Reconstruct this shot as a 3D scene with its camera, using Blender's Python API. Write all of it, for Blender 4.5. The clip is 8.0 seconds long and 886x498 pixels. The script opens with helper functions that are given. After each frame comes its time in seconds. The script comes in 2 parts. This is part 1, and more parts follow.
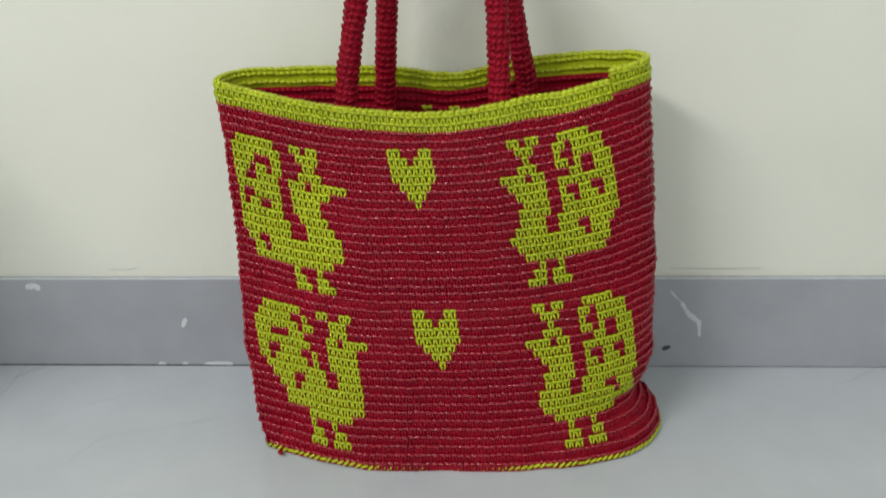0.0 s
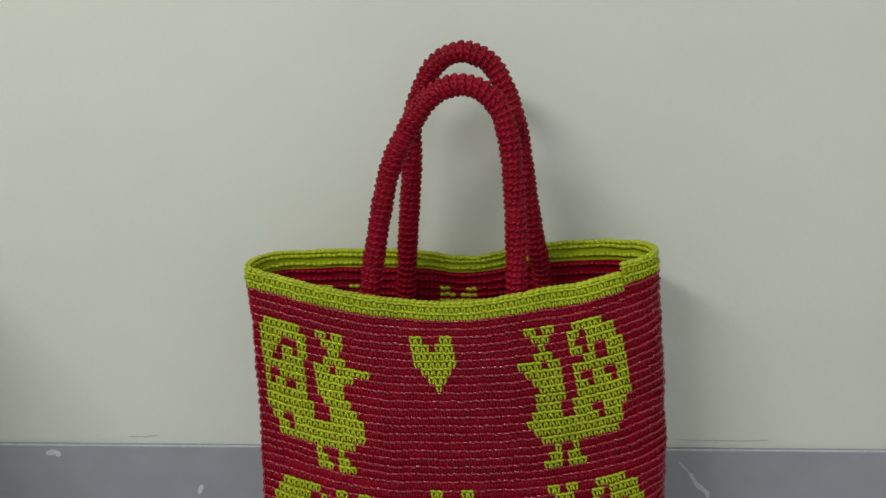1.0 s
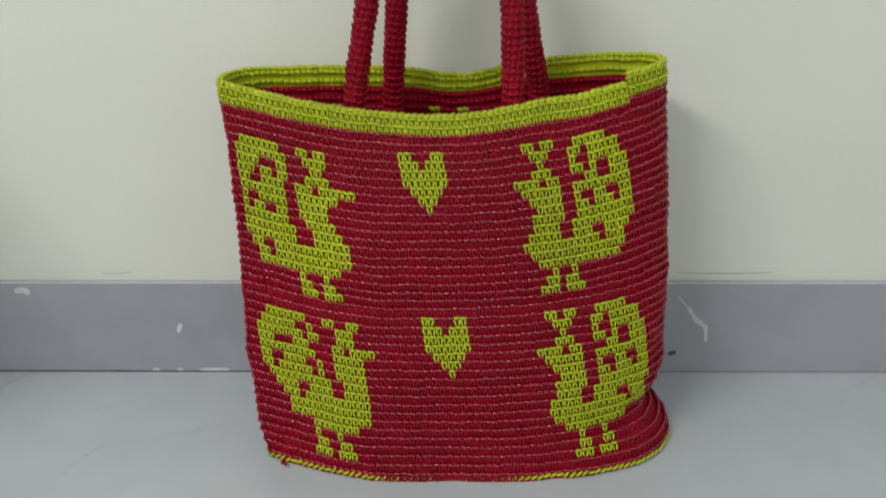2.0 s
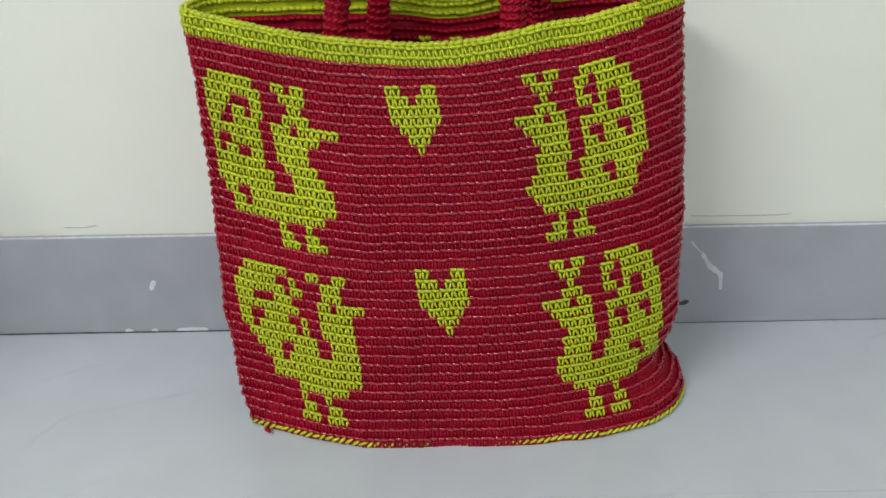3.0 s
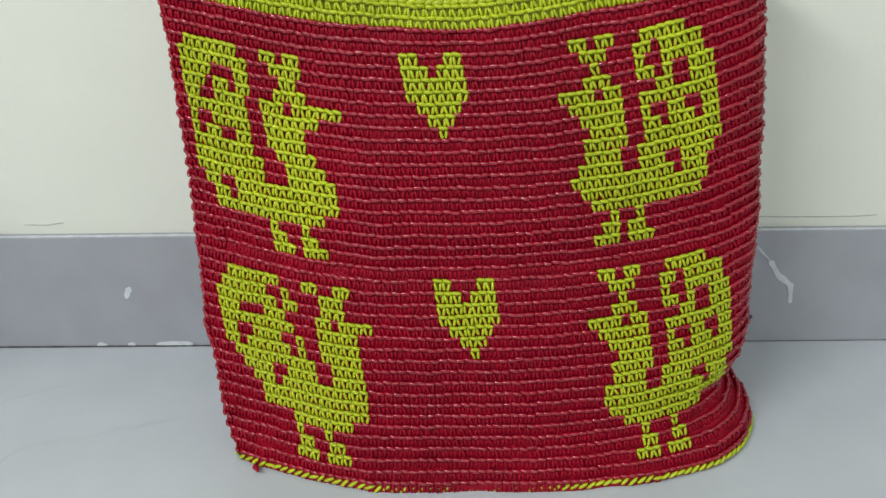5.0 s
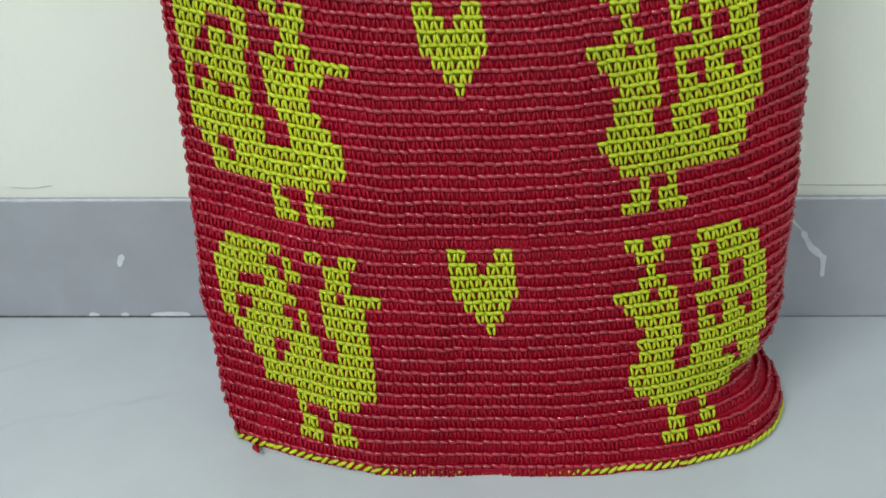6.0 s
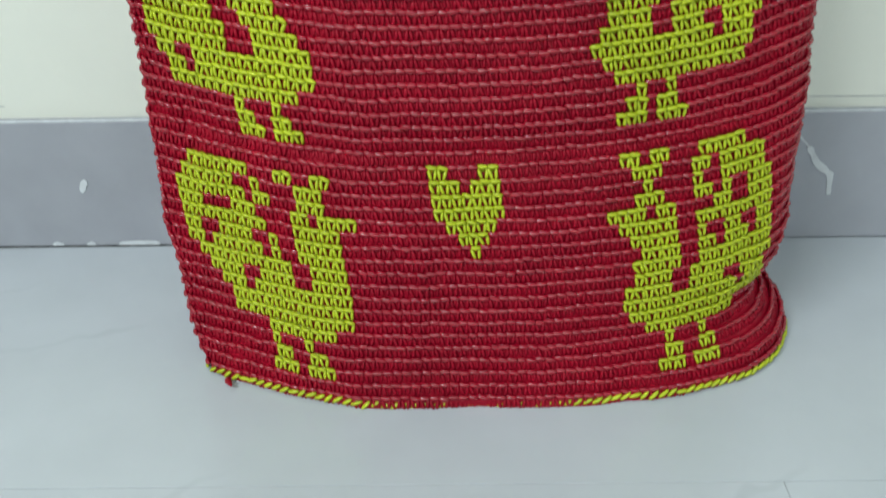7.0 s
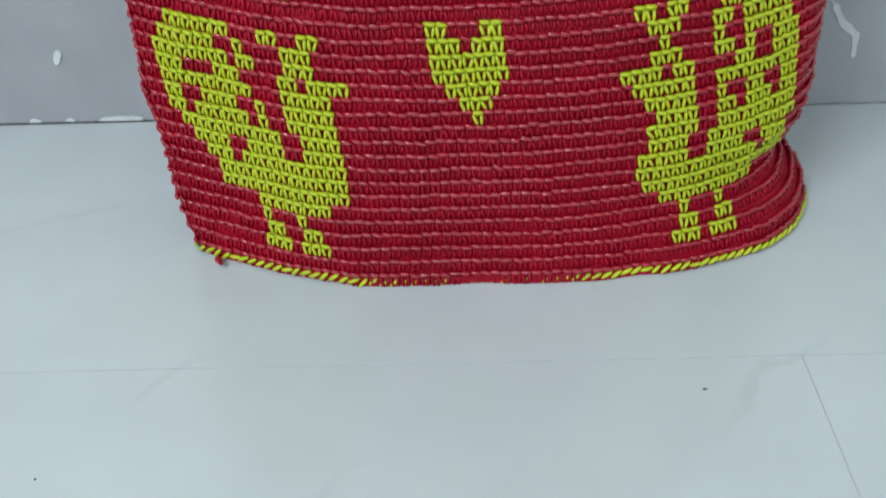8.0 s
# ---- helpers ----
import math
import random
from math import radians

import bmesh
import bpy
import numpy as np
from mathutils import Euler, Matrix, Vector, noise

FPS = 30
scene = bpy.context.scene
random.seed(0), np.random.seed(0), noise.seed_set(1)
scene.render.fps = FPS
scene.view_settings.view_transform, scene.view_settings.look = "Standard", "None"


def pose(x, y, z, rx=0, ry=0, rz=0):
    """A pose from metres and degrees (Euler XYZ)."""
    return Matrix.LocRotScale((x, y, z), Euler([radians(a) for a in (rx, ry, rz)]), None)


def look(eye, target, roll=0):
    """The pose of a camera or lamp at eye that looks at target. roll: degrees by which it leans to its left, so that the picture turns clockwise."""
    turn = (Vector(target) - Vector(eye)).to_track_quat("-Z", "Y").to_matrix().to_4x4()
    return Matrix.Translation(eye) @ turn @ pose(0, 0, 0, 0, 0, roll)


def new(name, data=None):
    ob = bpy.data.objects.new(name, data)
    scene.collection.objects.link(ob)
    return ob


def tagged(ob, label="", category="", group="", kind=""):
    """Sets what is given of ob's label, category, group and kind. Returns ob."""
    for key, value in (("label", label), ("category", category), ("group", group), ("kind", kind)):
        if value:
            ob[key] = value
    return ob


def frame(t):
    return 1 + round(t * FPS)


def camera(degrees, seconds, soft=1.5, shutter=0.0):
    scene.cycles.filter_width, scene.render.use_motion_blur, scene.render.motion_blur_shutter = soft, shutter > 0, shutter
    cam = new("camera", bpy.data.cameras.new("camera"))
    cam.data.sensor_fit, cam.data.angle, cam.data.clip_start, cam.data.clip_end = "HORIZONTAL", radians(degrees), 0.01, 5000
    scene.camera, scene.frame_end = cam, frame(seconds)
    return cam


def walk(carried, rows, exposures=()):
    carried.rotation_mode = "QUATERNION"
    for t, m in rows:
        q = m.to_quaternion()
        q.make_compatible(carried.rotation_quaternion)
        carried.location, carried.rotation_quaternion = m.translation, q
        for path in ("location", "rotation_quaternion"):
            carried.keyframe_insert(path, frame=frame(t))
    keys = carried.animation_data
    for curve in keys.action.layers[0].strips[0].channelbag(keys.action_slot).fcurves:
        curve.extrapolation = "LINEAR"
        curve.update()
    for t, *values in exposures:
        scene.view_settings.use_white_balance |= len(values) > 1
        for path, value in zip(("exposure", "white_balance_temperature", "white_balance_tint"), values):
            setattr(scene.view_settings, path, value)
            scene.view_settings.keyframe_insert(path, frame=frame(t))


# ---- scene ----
cam = camera(51.0, 8.0, 1.4, 0.6)
PATH = [
    (0, (-0.001, 0.226, 0.499), (-0.078, 2.052, -0.314), -1.1),
    (0.5, (-0.003, 0.22, 0.524), (-0.071, 2.089, -0.185), -0.5),
    (1, (-0.024, 0.214, 0.569), (-0.081, 2.124, -0.021), -0.4),
    (1.5, (-0.034, 0.216, 0.541), (-0.076, 2.086, -0.166), -0.5),
    (2, (-0.033, 0.247, 0.500), (-0.049, 2.068, -0.325), -0.2),
    (2.2, (-0.032, 0.262, 0.496), (-0.058, 2.066, -0.367), -0.8),
    (3.3, (-0.038, 0.326, 0.452), (-0.021, 2.100, -0.470), -0.7),
    (3.5, (-0.038, 0.338, 0.443), (-0.013, 2.117, -0.471), -0.5),
    (4, (-0.036, 0.37, 0.432), (0.016, 2.154, -0.469), -0.8),
    (4.5, (-0.041, 0.395, 0.425), (-0.022, 2.179, -0.48), -0.5),
    (4.7, (-0.042, 0.406, 0.421), (-0.07, 2.186, -0.491), -1.0),
    (5.8, (-0.05, 0.446, 0.399), (-0.06, 2.199, -0.564), -0.6),
    (6, (-0.051, 0.456, 0.396), (-0.081, 2.196, -0.589), -0.6),
    (6.5, (-0.046, 0.476, 0.383), (-0.053, 2.18, -0.664), -0.3),
    (7, (-0.044, 0.486, 0.369), (-0.064, 2.151, -0.738), -1.1),
    (7.5, (-0.045, 0.496, 0.351), (-0.06, 2.091, -0.856), -1.2),
    (8, (-0.045, 0.505, 0.342), (-0.068, 2.029, -0.954), -1.9),
]
EXPOSURES = [
    (0.0, -0.05, 6350, 10), (0.5, -0.22, 6350, 10), (1.0, -0.53, 6280, 9), (1.5, -0.50, 6350, 10), (2.0, -0.24, 6300, 11), (2.2, -0.04, 6200, 11),
    (3.5, 0.06, 6150, 12), (4.5, 0.09, 6200, 11), (6.0, 0.18, 5980, 5), (7.0, 0.24, 5850, 3), (8.0, 0.24, 5780, 4),
]
walk(cam, [(t, look(eye, target, roll)) for t, eye, target, roll in PATH], EXPOSURES)

# ---- light ----
world = bpy.data.worlds.new("room_air")
scene.world = world
world.use_nodes = True
world.node_tree.nodes["Background"].inputs[0].default_value = (0.9, 0.95, 1.0, 1)
world.node_tree.nodes["Background"].inputs[1].default_value = 0.05


def area_lamp(name, eye, target, sx, sy, watts, colour):
    data = bpy.data.lights.new(name, "AREA")
    data.shape, data.size, data.size_y, data.energy, data.color = "RECTANGLE", sx, sy, watts, colour
    ob = new(name, data)
    ob.matrix_world = look(eye, target)
    return ob


# a wall-mounted tube light to the front left, and an added daylight-tinted fill behind the camera
area_lamp("tube_light", (-1.55, -0.80, 2.30), (0.0, 0.95, 0.2), 1.3, 0.30, 48, (1.0, 0.985, 0.95))
area_lamp("fill_light", (0.1, -1.92, 1.75), (0.0, 0.9, 0.6), 1.3, 1.2, 29, (0.88, 0.95, 1.0))


# ---- materials ----
def material(name, colour, rough, vary=0.12, scale=40.0, bump=0.1, bump_scale=300.0, tint=None, island=0.0, spec=0.5, blotch=6.0):
    m = bpy.data.materials.new(name)
    m.use_nodes = True
    nt = m.node_tree
    b = nt.nodes["Principled BSDF"]
    co = nt.nodes.new("ShaderNodeTexCoord")
    fine, wide = nt.nodes.new("ShaderNodeTexNoise"), nt.nodes.new("ShaderNodeTexNoise")
    for n, s, d in ((fine, scale, 5), (wide, blotch, 3)):
        n.inputs["Scale"].default_value, n.inputs["Detail"].default_value = s, d
        nt.links.new(co.outputs["Object"], n.inputs["Vector"])
    both = nt.nodes.new("ShaderNodeMath")
    both.operation = "ADD"
    nt.links.new(fine.outputs["Fac"], both.inputs[0])
    nt.links.new(wide.outputs["Fac"], both.inputs[1])
    last = both
    if island:
        geo = nt.nodes.new("ShaderNodeNewGeometry")
        k = nt.nodes.new("ShaderNodeMath")
        k.operation = "MULTIPLY_ADD"
        k.inputs[1].default_value = island
        nt.links.new(geo.outputs["Random Per Island"], k.inputs[0])
        nt.links.new(both.outputs[0], k.inputs[2])
        last = k
    ramp = nt.nodes.new("ShaderNodeMapRange")
    ramp.inputs[1].default_value, ramp.inputs[2].default_value = 0.7, 1.3 + island
    nt.links.new(last.outputs[0], ramp.inputs[0])
    mix = nt.nodes.new("ShaderNodeMix")
    mix.data_type = "RGBA"
    tint = tint or tuple(c * (1 - 2 * vary) for c in colour)
    mix.inputs["A"].default_value = (*tint, 1)
    mix.inputs["B"].default_value = (*(min(1, c * (1 + vary)) for c in colour), 1)
    nt.links.new(ramp.outputs[0], mix.inputs["Factor"])
    nt.links.new(mix.outputs["Result"], b.inputs["Base Color"])
    rr = nt.nodes.new("ShaderNodeMapRange")
    rr.inputs[3].default_value, rr.inputs[4].default_value = rough * 0.85, min(1, rough * 1.15)
    nt.links.new(wide.outputs["Fac"], rr.inputs[0])
    nt.links.new(rr.outputs[0], b.inputs["Roughness"])
    b.inputs["Specular IOR Level"].default_value = spec
    if bump:
        grain, bn = nt.nodes.new("ShaderNodeTexNoise"), nt.nodes.new("ShaderNodeBump")
        grain.inputs["Scale"].default_value, grain.inputs["Detail"].default_value = bump_scale, 4
        nt.links.new(co.outputs["Object"], grain.inputs["Vector"])
        nt.links.new(grain.outputs["Fac"], bn.inputs["Height"])
        bn.inputs["Strength"].default_value, bn.inputs["Distance"].default_value = bump, 0.002
        nt.links.new(bn.outputs["Normal"], b.inputs["Normal"])
    return m


RED = material("red_yarn", (0.275, 0.0014, 0.015), 0.42, 0.14, 60, 0.10, 1500, island=0.2, blotch=9, spec=0.16)
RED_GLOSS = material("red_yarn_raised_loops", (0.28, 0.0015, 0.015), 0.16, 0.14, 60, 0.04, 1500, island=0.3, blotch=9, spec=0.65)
LIME = material("lime_yarn", (0.43, 0.49, 0.012), 0.30, 0.14, 60, 0.12, 1500, island=0.4, blotch=9, spec=0.35)
PAINT = material("cream_wall_paint", (0.74, 0.74, 0.66), 0.6, 0.02, 9, 0.12, 160, blotch=1.6)
GREY = material("grey_skirting_paint", (0.345, 0.35, 0.385), 0.42, 0.05, 25, 0.10, 120, blotch=4)
TILE = material("pale_floor_tile", (0.47, 0.495, 0.53), 0.20, 0.03, 18, 0.03, 60, blotch=3.5)


def veins(m, colour, amount, scale):
    """Thin wandering streaks over a material's base colour."""
    nt = m.node_tree
    b = nt.nodes["Principled BSDF"]
    under = b.inputs["Base Color"].links[0].from_socket
    co, turn, wave, ramp, patch, gate = (nt.nodes.new("ShaderNode" + k) for k in ("TexCoord", "Mapping", "TexWave", "MapRange", "TexNoise", "MapRange"))
    turn.inputs["Rotation"].default_value = (0, 0, 0.9)
    wave.inputs["Scale"].default_value, wave.inputs["Distortion"].default_value = scale, 5.0
    wave.inputs["Detail"].default_value, wave.inputs["Detail Scale"].default_value = 4.0, 1.6
    nt.links.new(co.outputs["Object"], turn.inputs["Vector"])
    nt.links.new(turn.outputs[0], wave.inputs["Vector"])
    nt.links.new(wave.outputs["Fac"], ramp.inputs[0])
    ramp.inputs[1].default_value, ramp.inputs[2].default_value = 0.985, 1.0
    patch.inputs["Scale"].default_value = 7.0
    nt.links.new(co.outputs["Object"], patch.inputs["Vector"])
    nt.links.new(patch.outputs["Fac"], gate.inputs[0])
    gate.inputs[1].default_value, gate.inputs[2].default_value, gate.inputs[4].default_value = 0.5, 0.65, amount
    k = nt.nodes.new("ShaderNodeMath")
    k.operation = "MULTIPLY"
    nt.links.new(ramp.outputs[0], k.inputs[0])
    nt.links.new(gate.outputs[0], k.inputs[1])
    mix = nt.nodes.new("ShaderNodeMix")
    mix.data_type = "RGBA"
    mix.inputs["B"].default_value = (*colour, 1)
    nt.links.new(k.outputs[0], mix.inputs["Factor"])
    nt.links.new(under, mix.inputs["A"])
    nt.links.new(mix.outputs["Result"], b.inputs["Base Color"])


veins(TILE, (0.30, 0.32, 0.35), 0.22, 3.6)
GROUT = material("grey_grout", (0.42, 0.43, 0.45), 0.9, 0.2, 80, 0.3, 400)
CHALK = material("white_paint_smear", (0.62, 0.64, 0.66), 0.7, 0.08, 120, 0.3, 500)
DIRT = material("dark_dirt", (0.09, 0.09, 0.09), 0.9, 0.2, 120, 0.3, 500)
CEILING = material("white_ceiling_paint", (0.80, 0.80, 0.78), 0.8, 0.02, 6, 0.1, 120)


# ---- mesh helpers ----
def part(name, bm, mat, parent=None, label=""):
    me = bpy.data.meshes.new(name)
    bm.to_mesh(me)
    bm.free()
    me.materials.append(mat)
    ob = new(name, me)
    if parent:
        ob.parent = parent
    return tagged(ob, label)


def box(x0, x1, y0, y1, z0, z1, bevel=0.0):
    bm = bmesh.new()
    bmesh.ops.create_cube(bm, size=1.0)
    bmesh.ops.scale(bm, vec=(x1 - x0, y1 - y0, z1 - z0), verts=bm.verts)
    bmesh.ops.translate(bm, vec=((x0 + x1) / 2, (y0 + y1) / 2, (z0 + z1) / 2), verts=bm.verts)
    if bevel:
        bmesh.ops.bevel(bm, geom=list(bm.edges), offset=bevel, segments=2, affect="EDGES", profile=0.5)
    return bm


def from_arrays(name, verts, faces, mats, parent, label="", index=None):
    me = bpy.data.meshes.new(name)
    me.from_pydata(verts.tolist(), [], faces)
    for m in mats:
        me.materials.append(m)
    me.polygons.foreach_set("use_smooth", [True] * len(me.polygons))
    if index is not None:
        me.polygons.foreach_set("material_index", index)
    ob = new(name, me)
    ob.parent = parent
    return tagged(ob, label)


# ---- the room ----
WALL_Y, FRONT = 1.056, 1.05
wall_north = tagged(part("wall_north", box(-2.0, 2.0, WALL_Y, WALL_Y + 0.15, 0, 2.8), PAINT), "cream painted plaster wall above grey skirting", "wall", kind="structure")
tagged(part("wall_west", box(-2.15, -2.0, -2.15, WALL_Y + 0.15, 0, 2.8), PAINT), "cream painted plaster side wall", "wall", kind="structure")
tagged(part("wall_east", box(2.0, 2.15, -2.15, WALL_Y + 0.15, 0, 2.8), PAINT), "cream painted plaster side wall", "wall", kind="structure")
tagged(part("wall_south", box(-2.0, 2.0, -2.15, -2.0, 0, 2.8), PAINT), "cream painted plaster wall behind the viewer", "wall", kind="structure")
tagged(part("ceiling", box(-2.15, 2.15, -2.15, WALL_Y + 0.15, 2.8, 2.95), CEILING), "plain white ceiling", "ceiling", kind="structure")
baseboard = tagged(part("baseboard", box(-2.0, 2.0, FRONT, WALL_Y + 0.002, 0.0, 0.1, 0.0012), GREY), "grey painted skirting band with white paint smears", "baseboard", kind="structure")
floor = tagged(part("floor", box(-2.0, 2.0, -2.0, WALL_Y, -0.12, -0.0004), GROUT), "pale grey glossy floor tiles with faint veins", "floor", kind="structure")

# ---- bag form ----
COLS, ROWS, SEAM = 158, 42, 66


def bag_ring(s):
    """One closed outline of the bag at the share s of its height: x and y, from the left corner over the front to the right end and round the back."""
    xl = -0.2025 - 0.0018 * s - 0.0125 * s ** 2 - 0.0035 * math.exp(-((s - 0.42) / 0.16) ** 2) + 0.015 * math.exp(-s / 0.06)
    xr = 0.1545 - 0.021 * s * s - 0.014 * math.exp(-((s - 0.125) / 0.06) ** 2) + 0.009 * math.exp(-((s - 0.025) / 0.055) ** 2)
    yf = 0.8768 + 0.0562 * s ** 0.8 + 0.003 * math.exp(-((s - 0.49) / 0.035) ** 2)
    yc, yb = 0.962 + 0.012 * s, 1.036 - 0.004 * s
    cx, n = (xl + xr) / 2, 2.4 + 0.15 * math.exp(-s / 0.08)
    slant, kink = 0.43 - 0.11 * s, -0.112 + 0.01 * s
    # front: a facet that turns back at the left, level in the middle, rounded to the right
    x1 = np.linspace(xl, cx, 160, endpoint=False)
    y1 = yf + slant * 0.012 * np.log1p(np.exp((kink - x1) / 0.012))
    th = np.linspace(np.pi / 2, np.pi, 200, endpoint=False)
    x2 = cx + (xr - cx) * np.abs(np.cos(th)) ** (2 / n)
    y2 = yc - (yc - yf) * np.abs(np.sin(th)) ** (2 / n)
    th = np.linspace(0, np.pi / 2, 120, endpoint=False)
    x3 = cx + (xr - cx) * np.cos(th) ** (2 / n)
    y3 = yc + (yb - yc) * np.sin(th) ** (2 / n)
    x4 = cx + (xl - cx) * np.sin(th) ** (2 / 3.0)
    y4 = y1[0] + (yb - y1[0]) * np.cos(th) ** (2 / 3.0)
    x, y = np.concatenate((x1, x2, x3, x4)), np.concatenate((y1, y2, y3, y4))
    # even spacing, then the corner eased
    d = np.hypot(np.diff(np.append(x, x[0])), np.diff(np.append(y, y[0])))
    run = np.append(0, np.cumsum(d))
    want = np.linspace(0, run[-1], 720, endpoint=False)
    x, y = np.interp(want, run, np.append(x, x[0])), np.interp(want, run, np.append(y, y[0]))
    for _ in range(3):
        x, y = sum(np.roll(x, k) for k in range(-2, 3)) / 5, sum(np.roll(y, k) for k in range(-2, 3)) / 5
    return x, y


def bag_grid(step):
    """Places on the bag: rows 0 to ROWS by step, and twice as many places round as there are stitches."""
    levels = np.arange(0, ROWS + 1e-6, step)
    out = np.zeros((len(levels), 2 * COLS, 3))
    for i, level in enumerate(levels):
        s = level / ROWS * (1.05 - 0.05 * level / ROWS)
        x, y = bag_ring(min(s, 1.0))
        d = np.hypot(np.diff(np.append(x, x[0])), np.diff(np.append(y, y[0])))
        run = np.append(0, np.cumsum(d))
        want = np.arange(2 * COLS) / (2 * COLS) * run[-1]
        gx, gy = np.interp(want, run, np.append(x, x[0])), np.interp(want, run, np.append(y, y[0]))
        q = np.clip((gx + 0.036) / 0.173, -1, 1)
        place = np.arange(2 * COLS)
        # the rounds climb along a spiral: even all round, with a step where the last one ends at the rim
        smooth_climb = np.where(place <= 2 * SEAM, (2 * SEAM - place) / SEAM, (place - 2 * SEAM) / (COLS - SEAM)) * 0.00167
        stepped_climb = ((2 * SEAM - place) % (2 * COLS)) / (2 * COLS) * 0.008
        near_rim = min(1.0, max(0.0, (s - 0.90) / 0.08))
        rise = smooth_climb * (1 - near_rim) + stepped_climb * near_rim
        front = np.arange(2 * COLS) < 0.535 * 2 * COLS
        out[i, :, 0], out[i, :, 1] = gx, gy
        out[i, :, 2] = s * (np.where(front, 0.2995 + np.where(q > 0, 0.0290, 0.0190) * q * q, 0.311 + np.where(q > 0, 0.012, 0.010) * q * q) + 0.006 * q + rise)
        # the rim sags and lifts a little along its length
        sag_front = -0.0003 - 0.0020 * np.exp(-((gx + 0.045) / 0.028) ** 2) + 0.0030 * np.exp(-((gx - 0.036) / 0.026) ** 2) - 0.0070 * np.clip((gx - 0.095) / 0.04, 0, 1)
        sag_back = -0.0010 - 0.0100 * np.exp(-((gx + 0.022) / 0.040) ** 2)
        out[i, :, 2] += np.where(front, sag_front, sag_back) * max(0.0, (s - 0.80) / 0.20) ** 1.5
    return out


# ---- bag stitches ----
BIRD_FACING_RIGHT = (
    ".#######...##.##....",
    "#########...####....",
    "####...##....##.....",
    "###.##.##...####....",
    "##..####..###.######",
    "########..#######...",
    "#..#####..#####.....",
    "#.##..##..#####.....",
    "########...#####....",
    "#########...#####...",
    "#########...######..",
    ".##..#############..",
    "..##.#############..",
    "..##############....",
    ".........#...#......",
    ".........##..##.....",
    ".........###.###....",
)
LOWER_FACING_RIGHT = (
    "..#######...##..##..",
    ".######..#....###...",
    "########.##...###...",
    "###...###....##.####",
    "##########...#####..",
    "##..####..#..#####..",
    "##.######.#..#####..",
    ".###########..####..",
    "..####..####..####..",
    "...###.###########..",
    "....##############..",
    "....##############..",
    "........########....",
    "........#...#.......",
    "........##..##......",
    ".......###.###......",
)
BIRD_FACING_LEFT = (
    "..##.##...#####....",
    "...###...##.#####..",
    "....#....#..#####..",
    "...###...##.#..###.",
    "####.##....##..###.",
    ".######..#########.",
    "..#####..#..##..##.",
    "...####..##.###.##.",
    "..#####..#########.",
    "..####..##########.",
    ".#####..###..####..",
    "############.###...",
    ".###############...",
    "..#############....",
    "....#..#...........",
    "...##.##...........",
    "..###.###..........",
)
LOWER_FACING_LEFT = BIRD_FACING_LEFT[:10] + (
    ".#####..####..###..",
    ".#############.###.",
    "..#################",
    "....###########....",
    "......#...#........",
    ".....##..##........",
    "...###.###.........",
)
HEART = ("##...##", "###.###", "#######", "#######", ".#####.", "..###..", "...#...")

# chart, first column, top row
MOTIFS = [
    ("bird_motif", BIRD_FACING_RIGHT, 1, 36), ("bird_motif", LOWER_FACING_RIGHT, 1, 17),
    ("bird_motif", BIRD_FACING_LEFT, 46, 37), ("bird_motif", LOWER_FACING_LEFT, 46, 18),
    ("heart_motif", HEART, 29, 37), ("heart_motif", HEART, 29, 18),
    ("bird_motif", BIRD_FACING_RIGHT, 82, 36), ("bird_motif", BIRD_FACING_LEFT, 128, 37), ("heart_motif", HEART, 111, 37),
    ("bird_motif", BIRD_FACING_RIGHT, 82, 17), ("bird_motif", BIRD_FACING_LEFT, 128, 18), ("heart_motif", HEART, 111, 18),
]
OWNER = {}
for k, (kind, chart, first, top) in enumerate(MOTIFS):
    for r, line in enumerate(chart):
        for c, mark in enumerate(line):
            if mark == "#":
                OWNER[top - r, (first + c) % COLS] = k


def strand(a, b, thick, sides=6, bow=0.0):
    """A short plump thread from a to b in a stitch's own axes (along, out, up): points and faces."""
    a, b = np.array(a, float), np.array(b, float)
    d = (b - a) / np.linalg.norm(b - a)
    u = np.cross(d, (0.0, 1.0, 0.0))
    u /= np.linalg.norm(u)
    w = np.cross(d, u)
    pts, faces = [], []
    rings = ((0.0, 0.50), (0.22, 0.95), (0.5, 1.06), (0.78, 0.95), (1.0, 0.50))
    for f, r in rings:
        mid = a + (b - a) * f + np.array((0, bow * 4 * f * (1 - f), 0))
        for k in range(sides):
            an = 2 * math.pi * k / sides
            pts.append(mid + thick * r * (math.cos(an) * u + math.sin(an) * w))
    for i in range(len(rings) - 1):
        for k in range(sides):
            faces.append((i * sides + k, i * sides + (k + 1) % sides, (i + 1) * sides + (k + 1) % sides, (i + 1) * sides + k))
    faces.append(tuple(range(sides))[::-1])
    faces.append(tuple((len(rings) - 1) * sides + k for k in range(sides)))
    return np.array(pts), faces


def ridge_kit(wide, high, thick, long, out):
    """The raised loop of a crochet stitch, lying along the row."""
    return [strand((-long * wide, out, 0.36 * high), (long * wide, out + 0.0008, 0.30 * high), thick * high, 7, 0.0005)]


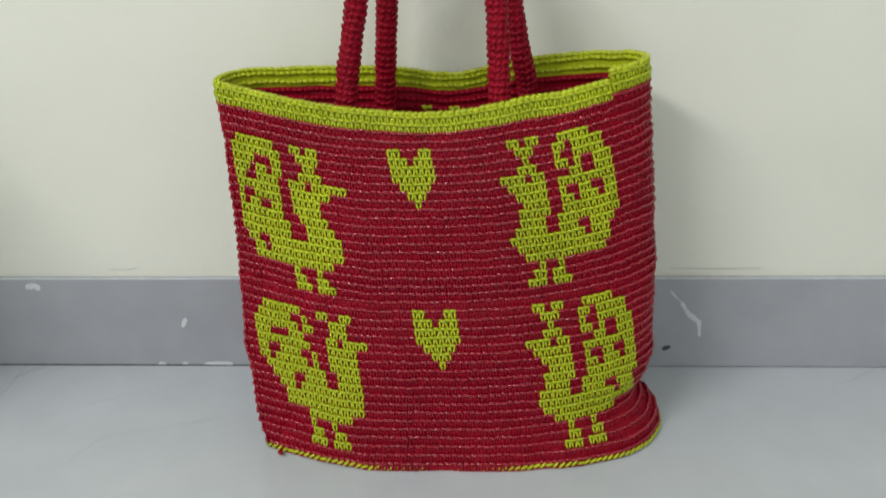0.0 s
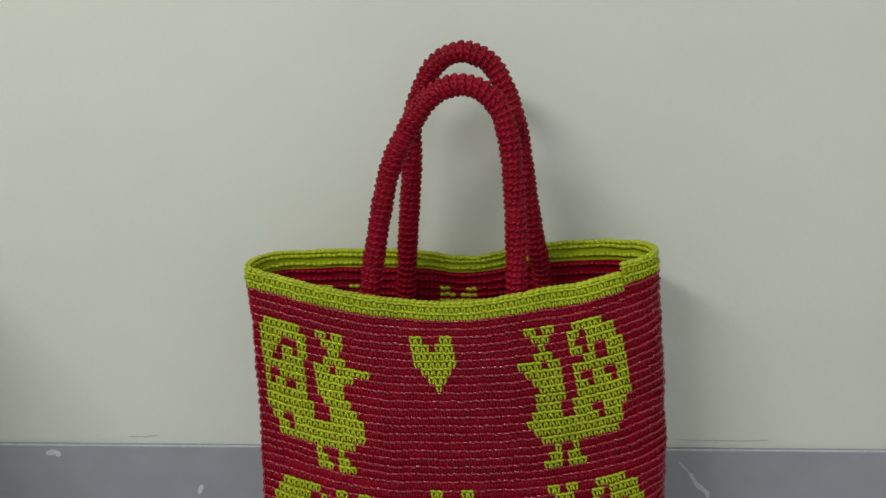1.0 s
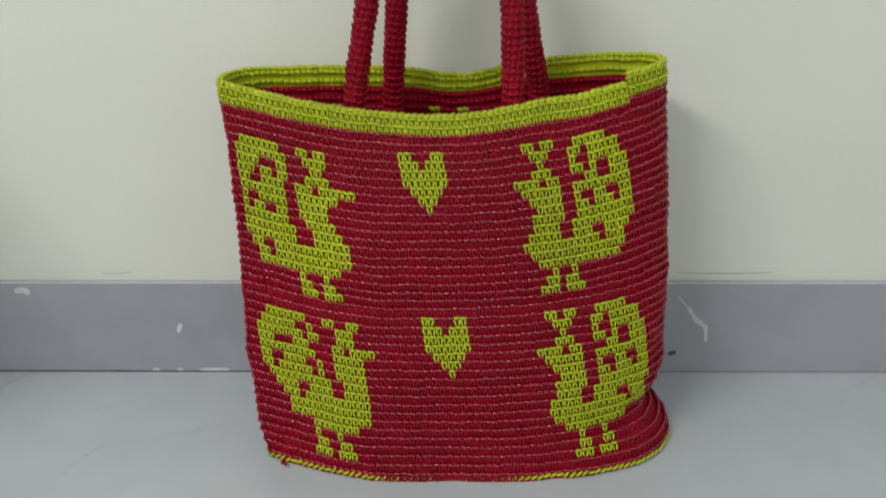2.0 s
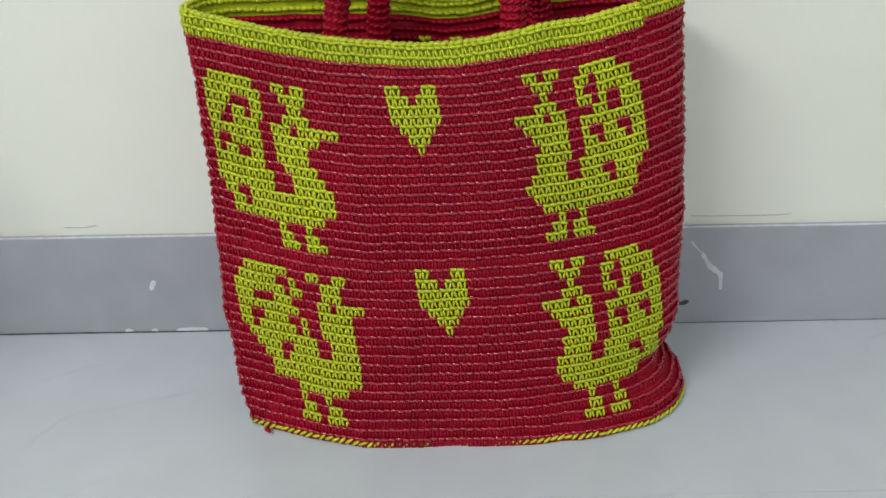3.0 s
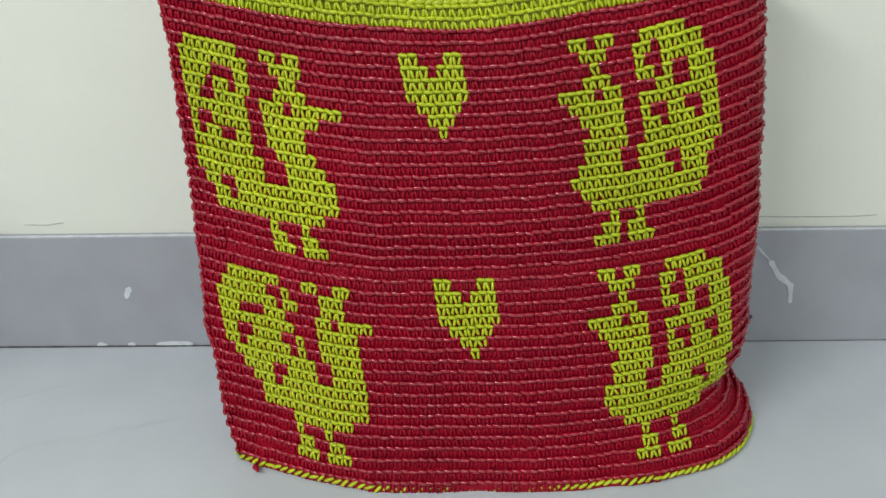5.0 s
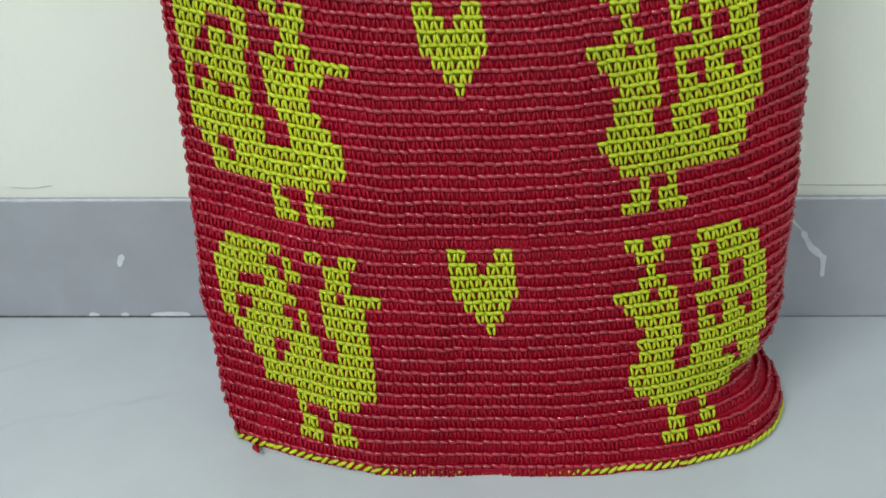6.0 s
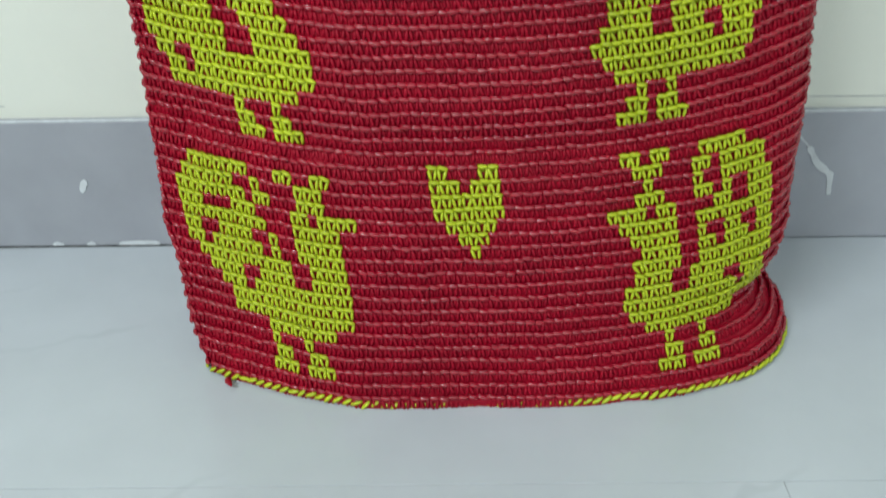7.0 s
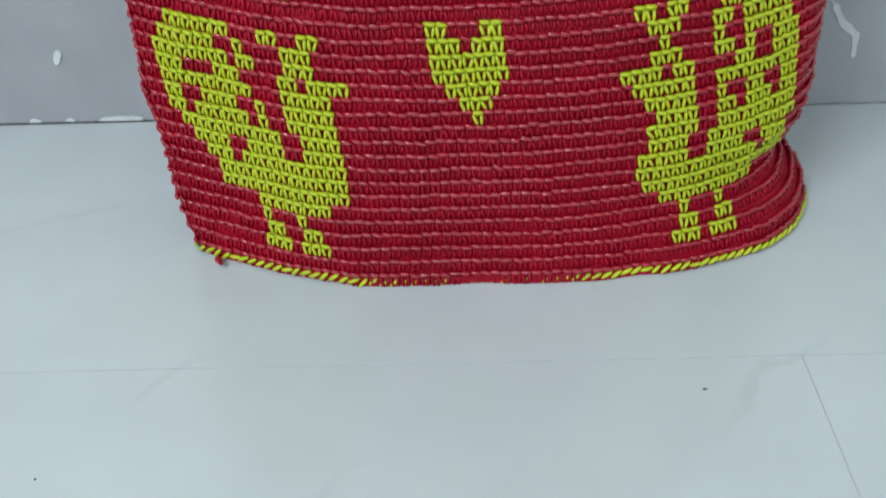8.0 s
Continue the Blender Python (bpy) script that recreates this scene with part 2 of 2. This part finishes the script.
def leg_kit(wide, high, thick, out, inner):
    """The two legs of a crochet stitch: a leaning U below its raised loop, open at the top."""
    kit = [
        strand((-0.44 * wide, out, 0.26 * high), (-0.04 * wide, out + 0.0003, -0.62 * high), thick * wide, 6, 0.0007),
        strand((0.40 * wide, out, 0.26 * high), (0.30 * wide, out + 0.0003, -0.60 * high), thick * wide, 6, 0.0007),
    ]
    if inner:
        kit.append(strand((-0.58 * wide, -0.0026, 0.1 * high), (0.55 * wide, -0.0026, 0.16 * high), 0.27 * high, 5))
    return kit


def stitches(name, places, kit, mats, parent, label="", loose=0.10):
    """One mesh of many stitches; places: rows of (origin, along, out, up)."""
    verts, faces, base = [], [], 0
    rng = np.random.default_rng(len(places) + 7)
    for o, t, n, b in places:
        turn = rng.normal(0, loose)
        t2, b2 = t * math.cos(turn) + b * math.sin(turn), b * math.cos(turn) - t * math.sin(turn)
        o2 = o + n * rng.normal(0, 0.00022) + b * rng.normal(0, 0.00022)
        for pts, fs in kit:
            k = rng.normal(1, 0.06)
            verts.append(o2 + pts[:, :1] * t2 * k + pts[:, 1:2] * n + pts[:, 2:] * b2)
            faces.extend([tuple(i + base for i in f) for f in fs])
            base += len(pts)
    return from_arrays(name, np.concatenate(verts), faces, mats, parent, label)


GRID = bag_grid(0.5)


DRIFT = 0.05


def column(r, c):
    """Each round starts a little further round than the one above it."""
    return c + DRIFT * (ROWS - r)


def bag_place(r, c, nominal=False):
    """Middle of the stitch c in row r, with its axes along, out and up."""
    i, n2 = 2 * r + 1, 2 * COLS
    j = 2 * (c if nominal else column(r, c)) + 1
    k, f = int(math.floor(j)), j - math.floor(j)
    low, high = k % n2, (k + 1) % n2
    o = GRID[i, low] * (1 - f) + GRID[i, high] * f
    if abs(GRID[i, low, 2] - GRID[i, high, 2]) > 0.003:
        o[2] = GRID[i, high if f > 0.5 else low, 2]
    t = GRID[i, (k + 2) % n2] - GRID[i, (k - 1) % n2]
    t[2] = max(-0.0018, min(0.0018, t[2]))
    b = GRID[i + 1, low] - GRID[i - 1, low]
    t /= np.linalg.norm(t)
    b -= t * (b @ t)
    b /= np.linalg.norm(b)
    n = np.cross(t, b)
    v = Vector(o) * 28
    o += n * (0.0024 * noise.noise(v) + 0.0012 * noise.noise(v * 2.3)) + b * 0.0007 * noise.noise(v * 1.4)
    return o, t, n, b


# ---- the bag ----
bag = tagged(new("tote_bag"), "red crocheted tote bag with lime bird and heart motifs", "bag")
WIDE, HIGH = 0.00525, 0.0073
kit_inner = ridge_kit(WIDE, HIGH, 0.165, 0.60, 0.0010) + leg_kit(WIDE, HIGH, 0.18, 0.0002, True)
red_ridge = ridge_kit(WIDE, HIGH, 0.20, 0.66, 0.0000)
red_legs, red_legs_inner = leg_kit(WIDE, HIGH, 0.20, -0.0009, False), leg_kit(WIDE, HIGH, 0.20, -0.0009, True)


def fabric(name, cells, mat, label="", deep=0.0017):
    """The close-worked ground behind the loops of some stitches, as a sheet with thickness."""
    spots, verts, faces = {}, [], []

    def spot(r, c, depth):
        c %= COLS
        if (r, c, depth) not in spots:
            v = Vector(GRID[2 * r, 2 * c]) * 28
            n = bag_place(min(r, ROWS - 1), c, True)[2]
            spots[r, c, depth] = len(verts)
            verts.append(GRID[2 * r, 2 * c] + n * (0.0024 * noise.noise(v) + 0.0012 * noise.noise(v * 2.3) - depth))
        return spots[r, c, depth]

    for r, c in cells:
        a = [spot(r, c, deep), spot(r, c + 1, deep), spot(r + 1, c + 1, deep), spot(r + 1, c, deep)]
        b = [spot(r, c, deep + 0.0009), spot(r, c + 1, deep + 0.0009), spot(r + 1, c + 1, deep + 0.0009), spot(r + 1, c, deep + 0.0009)]
        faces.append(tuple(a))
        faces.append(tuple(reversed(b)))
    return from_arrays(name, np.array(verts), faces, [mat], bag, label)


cells = {"red": [], "band": []}
loop_cells = {"red": [], "band": []}
motif_cells, motif_loops = {}, {}
for r in range(ROWS):
    for c in range(COLS):
        if r >= ROWS - 2:
            cells["band"].append((r, c))
            loop_cells["band"].append((r, c))
            continue
        owner = OWNER.get((r, c))
        ground_owner = OWNER.get((r, round(c - DRIFT * (ROWS - r)) % COLS))
        (cells["red"] if ground_owner is None else motif_cells.setdefault(ground_owner, [])).append((r, c))
        (loop_cells["red"] if owner is None else motif_loops.setdefault(owner, [])).append((r, c))


def loops(owner, places, kit, mat, loose=0.10):
    return tagged(stitches("stitches", places, kit, [mat], owner, "", loose), kind="stuff")


body = fabric("body", cells["red"], RED, "glossy red crochet worked in even rounds", 0.0006)
loops(body, [bag_place(r, c) for r, c in loop_cells["red"] if r < 26], red_legs, RED, 0.05)
loops(body, [bag_place(r, c) for r, c in loop_cells["red"] if r >= 26], red_legs_inner, RED, 0.05)
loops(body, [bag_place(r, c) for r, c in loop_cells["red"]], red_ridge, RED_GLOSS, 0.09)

# lime stitches that stand as pieces of their own share a few meshes
lime_shapes = []
for k in range(4):
    rng = np.random.default_rng(40 + k)
    verts, faces, base = [], [], 0
    for pts, fs in kit_inner:
        verts.append(pts * rng.normal(1, 0.05, 3) + rng.normal(0, 0.00012, 3))
        faces += [tuple(i + base for i in f) for f in fs]
        base += len(pts)
    me = bpy.data.meshes.new("stitch")
    me.from_pydata(np.concatenate(verts).tolist(), [], faces)
    me.materials.append(LIME)
    me.polygons.foreach_set("use_smooth", [True] * len(me.polygons))
    lime_shapes.append(me)
single = 0
for k, places in motif_cells.items():
    kind, low = MOTIFS[k][0], k in (1, 3, 4, 5)
    words = "lime crochet bird worked into the red" if kind == "bird_motif" else "lime crochet heart worked into the red"
    ground = fabric(kind, places, RED, words)
    places = motif_loops[k]
    if not low:
        loops(ground, [bag_place(r, c) for r, c in places], kit_inner, LIME)
        continue
    rng = random.Random(k)
    for r, c in places:
        o, t, n, b = bag_place(r, c)
        ob = new("stitch", lime_shapes[single % 4])
        single += 1
        ob.parent = ground
        turn = Matrix.Rotation(rng.gauss(0, 0.09), 4, "Y")
        axes = Matrix(((t[0], n[0], b[0], o[0]), (t[1], n[1], b[1], o[1]), (t[2], n[2], b[2], o[2]), (0, 0, 0, 1)))
        ob.matrix_basis = axes @ turn
rim_band = fabric("rim_band", cells["band"], LIME, "lime crochet band round the rim", 0.0007)
loops(rim_band, [bag_place(r, c) for r, c in loop_cells["band"]], kit_inner, LIME)

# the rim's top chain: one plump loop a stitch, on both faces
top = []
for c in range(COLS):
    o, t, n, b = bag_place(ROWS - 1, c)
    top.append((o + b * 0.0044, t, n, b))
chain_kit = [strand((-0.0032, 0.0010, -0.0006), (0.0030, 0.0012, 0.0008), 0.0017), strand((-0.0032, -0.0018, -0.0006), (0.0030, -0.0018, 0.0008), 0.0017)]
loops(rim_band, top, chain_kit, LIME)

# the base edge: short slanting lime loops, tucked further under in the front's middle
low = []
for c in range(COLS):
    o, t, n, b = bag_place(0, c)
    tucked = 0.0
    if o[1] < 0.95:
        tucked = min(1.0, max(0.0, (o[0] + 0.112) / 0.045)) * min(1.0, max(0.0, (0.050 - o[0]) / 0.05))
    low.append((np.array((o[0], o[1], 0.0024 - 0.0016 * tucked)) + n * (0.0014 - 0.0026 * tucked), t, n, b))
base_trim = tagged(stitches("base_trim", low, [strand((-0.0034, 0.0004, -0.0010), (0.0026, 0.0008, 0.0026), 0.0012, 6, 0.0004)], [LIME], bag, "lime slanting stitches along the base edge", 0.15), kind="stuff")
bm = bmesh.new()
ring = [bm.verts.new((GRID[0, j, 0], GRID[0, j, 1] + 0.001, 0.001)) for j in range(0, 2 * COLS, 2)]
lid = bm.faces.new(ring)
more = bmesh.ops.extrude_face_region(bm, geom=[lid])
bmesh.ops.translate(bm, vec=(0, 0, 0.004), verts=[v for v in more["geom"] if isinstance(v, bmesh.types.BMVert)])
bmesh.ops.recalc_face_normals(bm, faces=bm.faces)
part("base", bm, RED, bag)


def smooth_path(points, count):
    """Evenly spaced places on a smooth line through a few points."""
    p = [Vector(q) for q in points]
    p = [2 * p[0] - p[1], *p, 2 * p[-1] - p[-2]]
    fine = []
    for i in range(1, len(p) - 2):
        for k in range(40):
            u = k / 40
            fine.append(0.5 * (2 * p[i] + (p[i + 1] - p[i - 1]) * u + (2 * p[i - 1] - 5 * p[i] + 4 * p[i + 1] - p[i + 2]) * u * u + (3 * p[i] - p[i - 1] - 3 * p[i + 1] + p[i + 2]) * u ** 3))
    fine.append(p[-2])
    run = [0.0]
    for a, b in zip(fine, fine[1:]):
        run.append(run[-1] + (b - a).length)
    arr = np.array([tuple(q) for q in fine])
    want = np.linspace(0, run[-1], count)
    return np.stack([np.interp(want, run, arr[:, k]) for k in range(3)], axis=1), run[-1]


def handle(points, radius, label):
    """A crocheted tube: rounds of stitches on a solid cord."""
    path, length = smooth_path(points, 400)
    rounds, around = round(length / 0.0056), 10
    path, length = smooth_path(points, rounds)
    places, verts, faces = [], [], []
    for i in range(rounds):
        d = path[min(i + 1, rounds - 1)] - path[max(i - 1, 0)]
        d /= np.linalg.norm(d)
        u = np.cross(d, (0.0, 1.0, 0.0))
        u /= np.linalg.norm(u)
        w = np.cross(d, u)
        swell = 1 + 0.025 * math.sin(i * 0.9)
        for k in range(around):
            an = 2 * math.pi * (k + 0.13 * i) / around
            n = math.cos(an) * u + math.sin(an) * w
            verts.append(path[i] + n * (radius - 0.0004))
            t = np.cross(d, n)
            places.append((path[i] + n * (radius * swell - 0.0008), t, n, d))
    for i in range(rounds - 1):
        for k in range(around):
            a, b = i * around + k, i * around + (k + 1) % around
            faces.append((a, b, b + around, a + around))
    ob = from_arrays("handle", np.array(verts), faces, [RED], bag, label)
    wide = 2 * math.pi * radius / around
    loops(ob, places, [strand((-0.62 * wide, 0.0, -0.0010), (0.62 * wide, 0.0004, 0.0014), 0.0016, 6, 0.0003), strand((-0.20 * wide, 0.0, 0.0012), (0.10 * wide, 0.0, -0.0030), 0.0014)], RED)
    return ob


handle([(-0.112, 0.951, 0.245), (-0.108, 0.954, 0.302), (-0.102, 0.956, 0.345), (-0.089, 0.957, 0.408), (-0.070, 0.957, 0.447), (-0.052, 0.957, 0.469), (-0.031, 0.957, 0.476),
        (-0.011, 0.957, 0.469), (0.003, 0.957, 0.449), (0.011, 0.957, 0.408), (0.014, 0.956, 0.360), (0.016, 0.953, 0.303), (0.016, 0.951, 0.245)], 0.0082, "arched red crocheted tube handle")
handle([(-0.083, 1.015, 0.240), (-0.081, 1.010, 0.295), (-0.078, 1.004, 0.347), (-0.074, 1.000, 0.398), (-0.073, 1.000, 0.437), (-0.065, 1.000, 0.466), (-0.051, 1.000, 0.489), (-0.030, 1.000, 0.498),
        (-0.008, 1.000, 0.489), (0.006, 1.000, 0.466), (0.017, 1.000, 0.432), (0.025, 1.000, 0.383), (0.034, 1.004, 0.332), (0.041, 1.010, 0.300), (0.044, 1.015, 0.240)], 0.0082, "arched red crocheted tube handle")
bm = bmesh.new()
bmesh.ops.create_cone(bm, cap_ends=True, segments=6, radius1=0.0007, radius2=0.0005, depth=0.018)
bmesh.ops.transform(bm, matrix=pose(0.024, 0.9885, 0.329, 4, -3, 0), verts=bm.verts)
part("thread_end", bm, CHALK, bag, "pale sewing thread end on the handle")
bm = bmesh.new()
bmesh.ops.create_cone(bm, cap_ends=True, segments=7, radius1=0.0022, radius2=0.0008, depth=0.009)
bmesh.ops.transform(bm, matrix=pose(-0.176, 0.897, 0.003, 70, 0, 25), verts=bm.verts)
part("yarn_end", bm, RED, bag, "short loose end of red yarn")

# ---- marks on wall, skirting and floor ----
def flat_mark(name, points, wide, mat, parent, axis="y", at=0.0, label=""):
    """A thin raised smear along a broken line: on the upright plane y = at, or on the floor z = at."""
    rng = random.Random(len(points) * 31 + int(abs(points[0][0]) * 1000))
    fine = []
    for (a, b), (c, d) in zip(points, points[1:]):
        k = max(2, int(math.hypot(c - a, d - b) / 0.003))
        fine += [(a + (c - a) * i / k, b + (d - b) * i / k) for i in range(k)]
    fine.append(points[-1])
    bm = bmesh.new()
    pairs = []
    for i, (a, b) in enumerate(fine):
        c, d = fine[min(i + 1, len(fine) - 1)]
        e, f = fine[max(i - 1, 0)]
        tx, tz = c - e, d - f
        run = math.hypot(tx, tz) or 1
        w = wide * rng.uniform(0.35, 0.65) * (0.5 if i in (0, len(fine) - 1) else 1)
        px, pz = -tz / run * w, tx / run * w
        row = []
        for sx, sz in ((a + px, b + pz), (a - px, b - pz)):
            row.append(bm.verts.new((sx, at, sz) if axis == "y" else (sx, sz, at)))
        pairs.append(row)
    for p, q in zip(pairs, pairs[1:]):
        bm.faces.new((p[0], p[1], q[1], q[0]))
    out = bmesh.ops.extrude_face_region(bm, geom=list(bm.faces))
    bmesh.ops.translate(bm, vec=(0, -0.0004, 0) if axis == "y" else (0, 0, 0.0004), verts=[v for v in out["geom"] if isinstance(v, bmesh.types.BMVert)])
    bmesh.ops.recalc_face_normals(bm, faces=bm.faces)
    return part(name, bm, mat, parent, label)


S = FRONT - 0.0002
flat_mark("paint_mark", [(0.199, 0.074), (0.207, 0.061), (0.218, 0.052), (0.220, 0.036)], 0.0042, CHALK, baseboard, "y", S, "white paint smear")
flat_mark("paint_mark", [(0.187, 0.087), (0.193, 0.080), (0.199, 0.074)], 0.0014, CHALK, baseboard, "y", S)
flat_mark("paint_mark", [(-0.2985, 0.0555), (-0.301, 0.051), (-0.303, 0.0455)], 0.0040, CHALK, baseboard, "y", S, "white paint fleck")
flat_mark("paint_mark", [(-0.457, 0.091), (-0.447, 0.093), (-0.443, 0.088)], 0.0060, CHALK, baseboard, "y", S)
flat_mark("scuff", [(0.184, 0.021), (0.192, 0.024)], 0.0050, DIRT, baseboard, "y", S, "dark grey scuff")
for x0, x1, w in ((-0.286, -0.256, 0.0034), (-0.334, -0.326, 0.003), (-0.309, -0.303, 0.003)):
    flat_mark("grout_bit", [(x0, 0.0022), ((x0 + x1) / 2, 0.003), (x1, 0.0024)], w, CHALK, baseboard, "y", S, "white grout left in the joint")
flat_mark("dirt_line", [(-0.60, 0.0008), (-0.46, 0.0010), (-0.34, 0.0009), (-0.22, 0.0008), (-0.15, 0.0006)], 0.0012, DIRT, baseboard, "y", S - 0.0002, "thin dirty joint against the floor")
flat_mark("paint_bead", [(-1.9, 0.1004), (-0.8, 0.1007), (-0.4, 0.1004), (0.0, 0.1006), (0.4, 0.1003), (1.9, 0.1005)], 0.0016, CHALK, baseboard, "y", FRONT + 0.0006, "white paint line along the skirting's top edge")
flat_mark("crack", [(0.186, 0.1088), (0.205, 0.1082), (0.240, 0.1080), (0.262, 0.1082), (0.276, 0.1092)], 0.0003, GROUT, wall_north, "y", WALL_Y - 0.0002, "hairline crack in the plaster")
flat_mark("crack", [(-0.372, 0.108), (-0.355, 0.1075), (-0.342, 0.1095)], 0.0003, GROUT, wall_north, "y", WALL_Y - 0.0002)
flat_mark("speck", [(0.0725, 0.799), (0.0745, 0.7992)], 0.0014, DIRT, floor, "z", 0.0, "dark grain of dirt")
flat_mark("speck", [(-0.2345, 0.755), (-0.2335, 0.7552)], 0.0010, DIRT, floor, "z", 0.0)

# a low stand-in block added beyond the view, whose shadow falls on the wall
tagged(part("shadow_block", box(-1.4, -0.572, 0.85, FRONT - 0.002, 0.0, 0.40, 0.004), PAINT), "low plain cream block out of view, added to shade the wall", "wall", kind="structure")

# ---- floor tiles ----
def tile(x0, x1, y0, y1):
    gap = 0.0002
    ob = part("tile", box(x0 + gap, x1 - gap, y0 + gap, y1 - gap, -0.010, 0.0, 0.0003), TILE, floor)
    return ob


for j in range(-5, 1):
    y1 = 0.820 + 0.6 * j
    for i in range(-4, 4):
        x0 = 0.126 + 0.6 * i
        tile(max(x0, -2.0), min(x0 + 0.6, 2.0), max(y1 - 0.6, -2.0), y1) if y1 > -1.9 and x0 < 1.99 else None
for i in range(-2, 2):
    x0 = -0.474 + 1.2 * i
    tile(max(x0, -2.0), min(x0 + 1.2, 2.0), 0.820, FRONT)
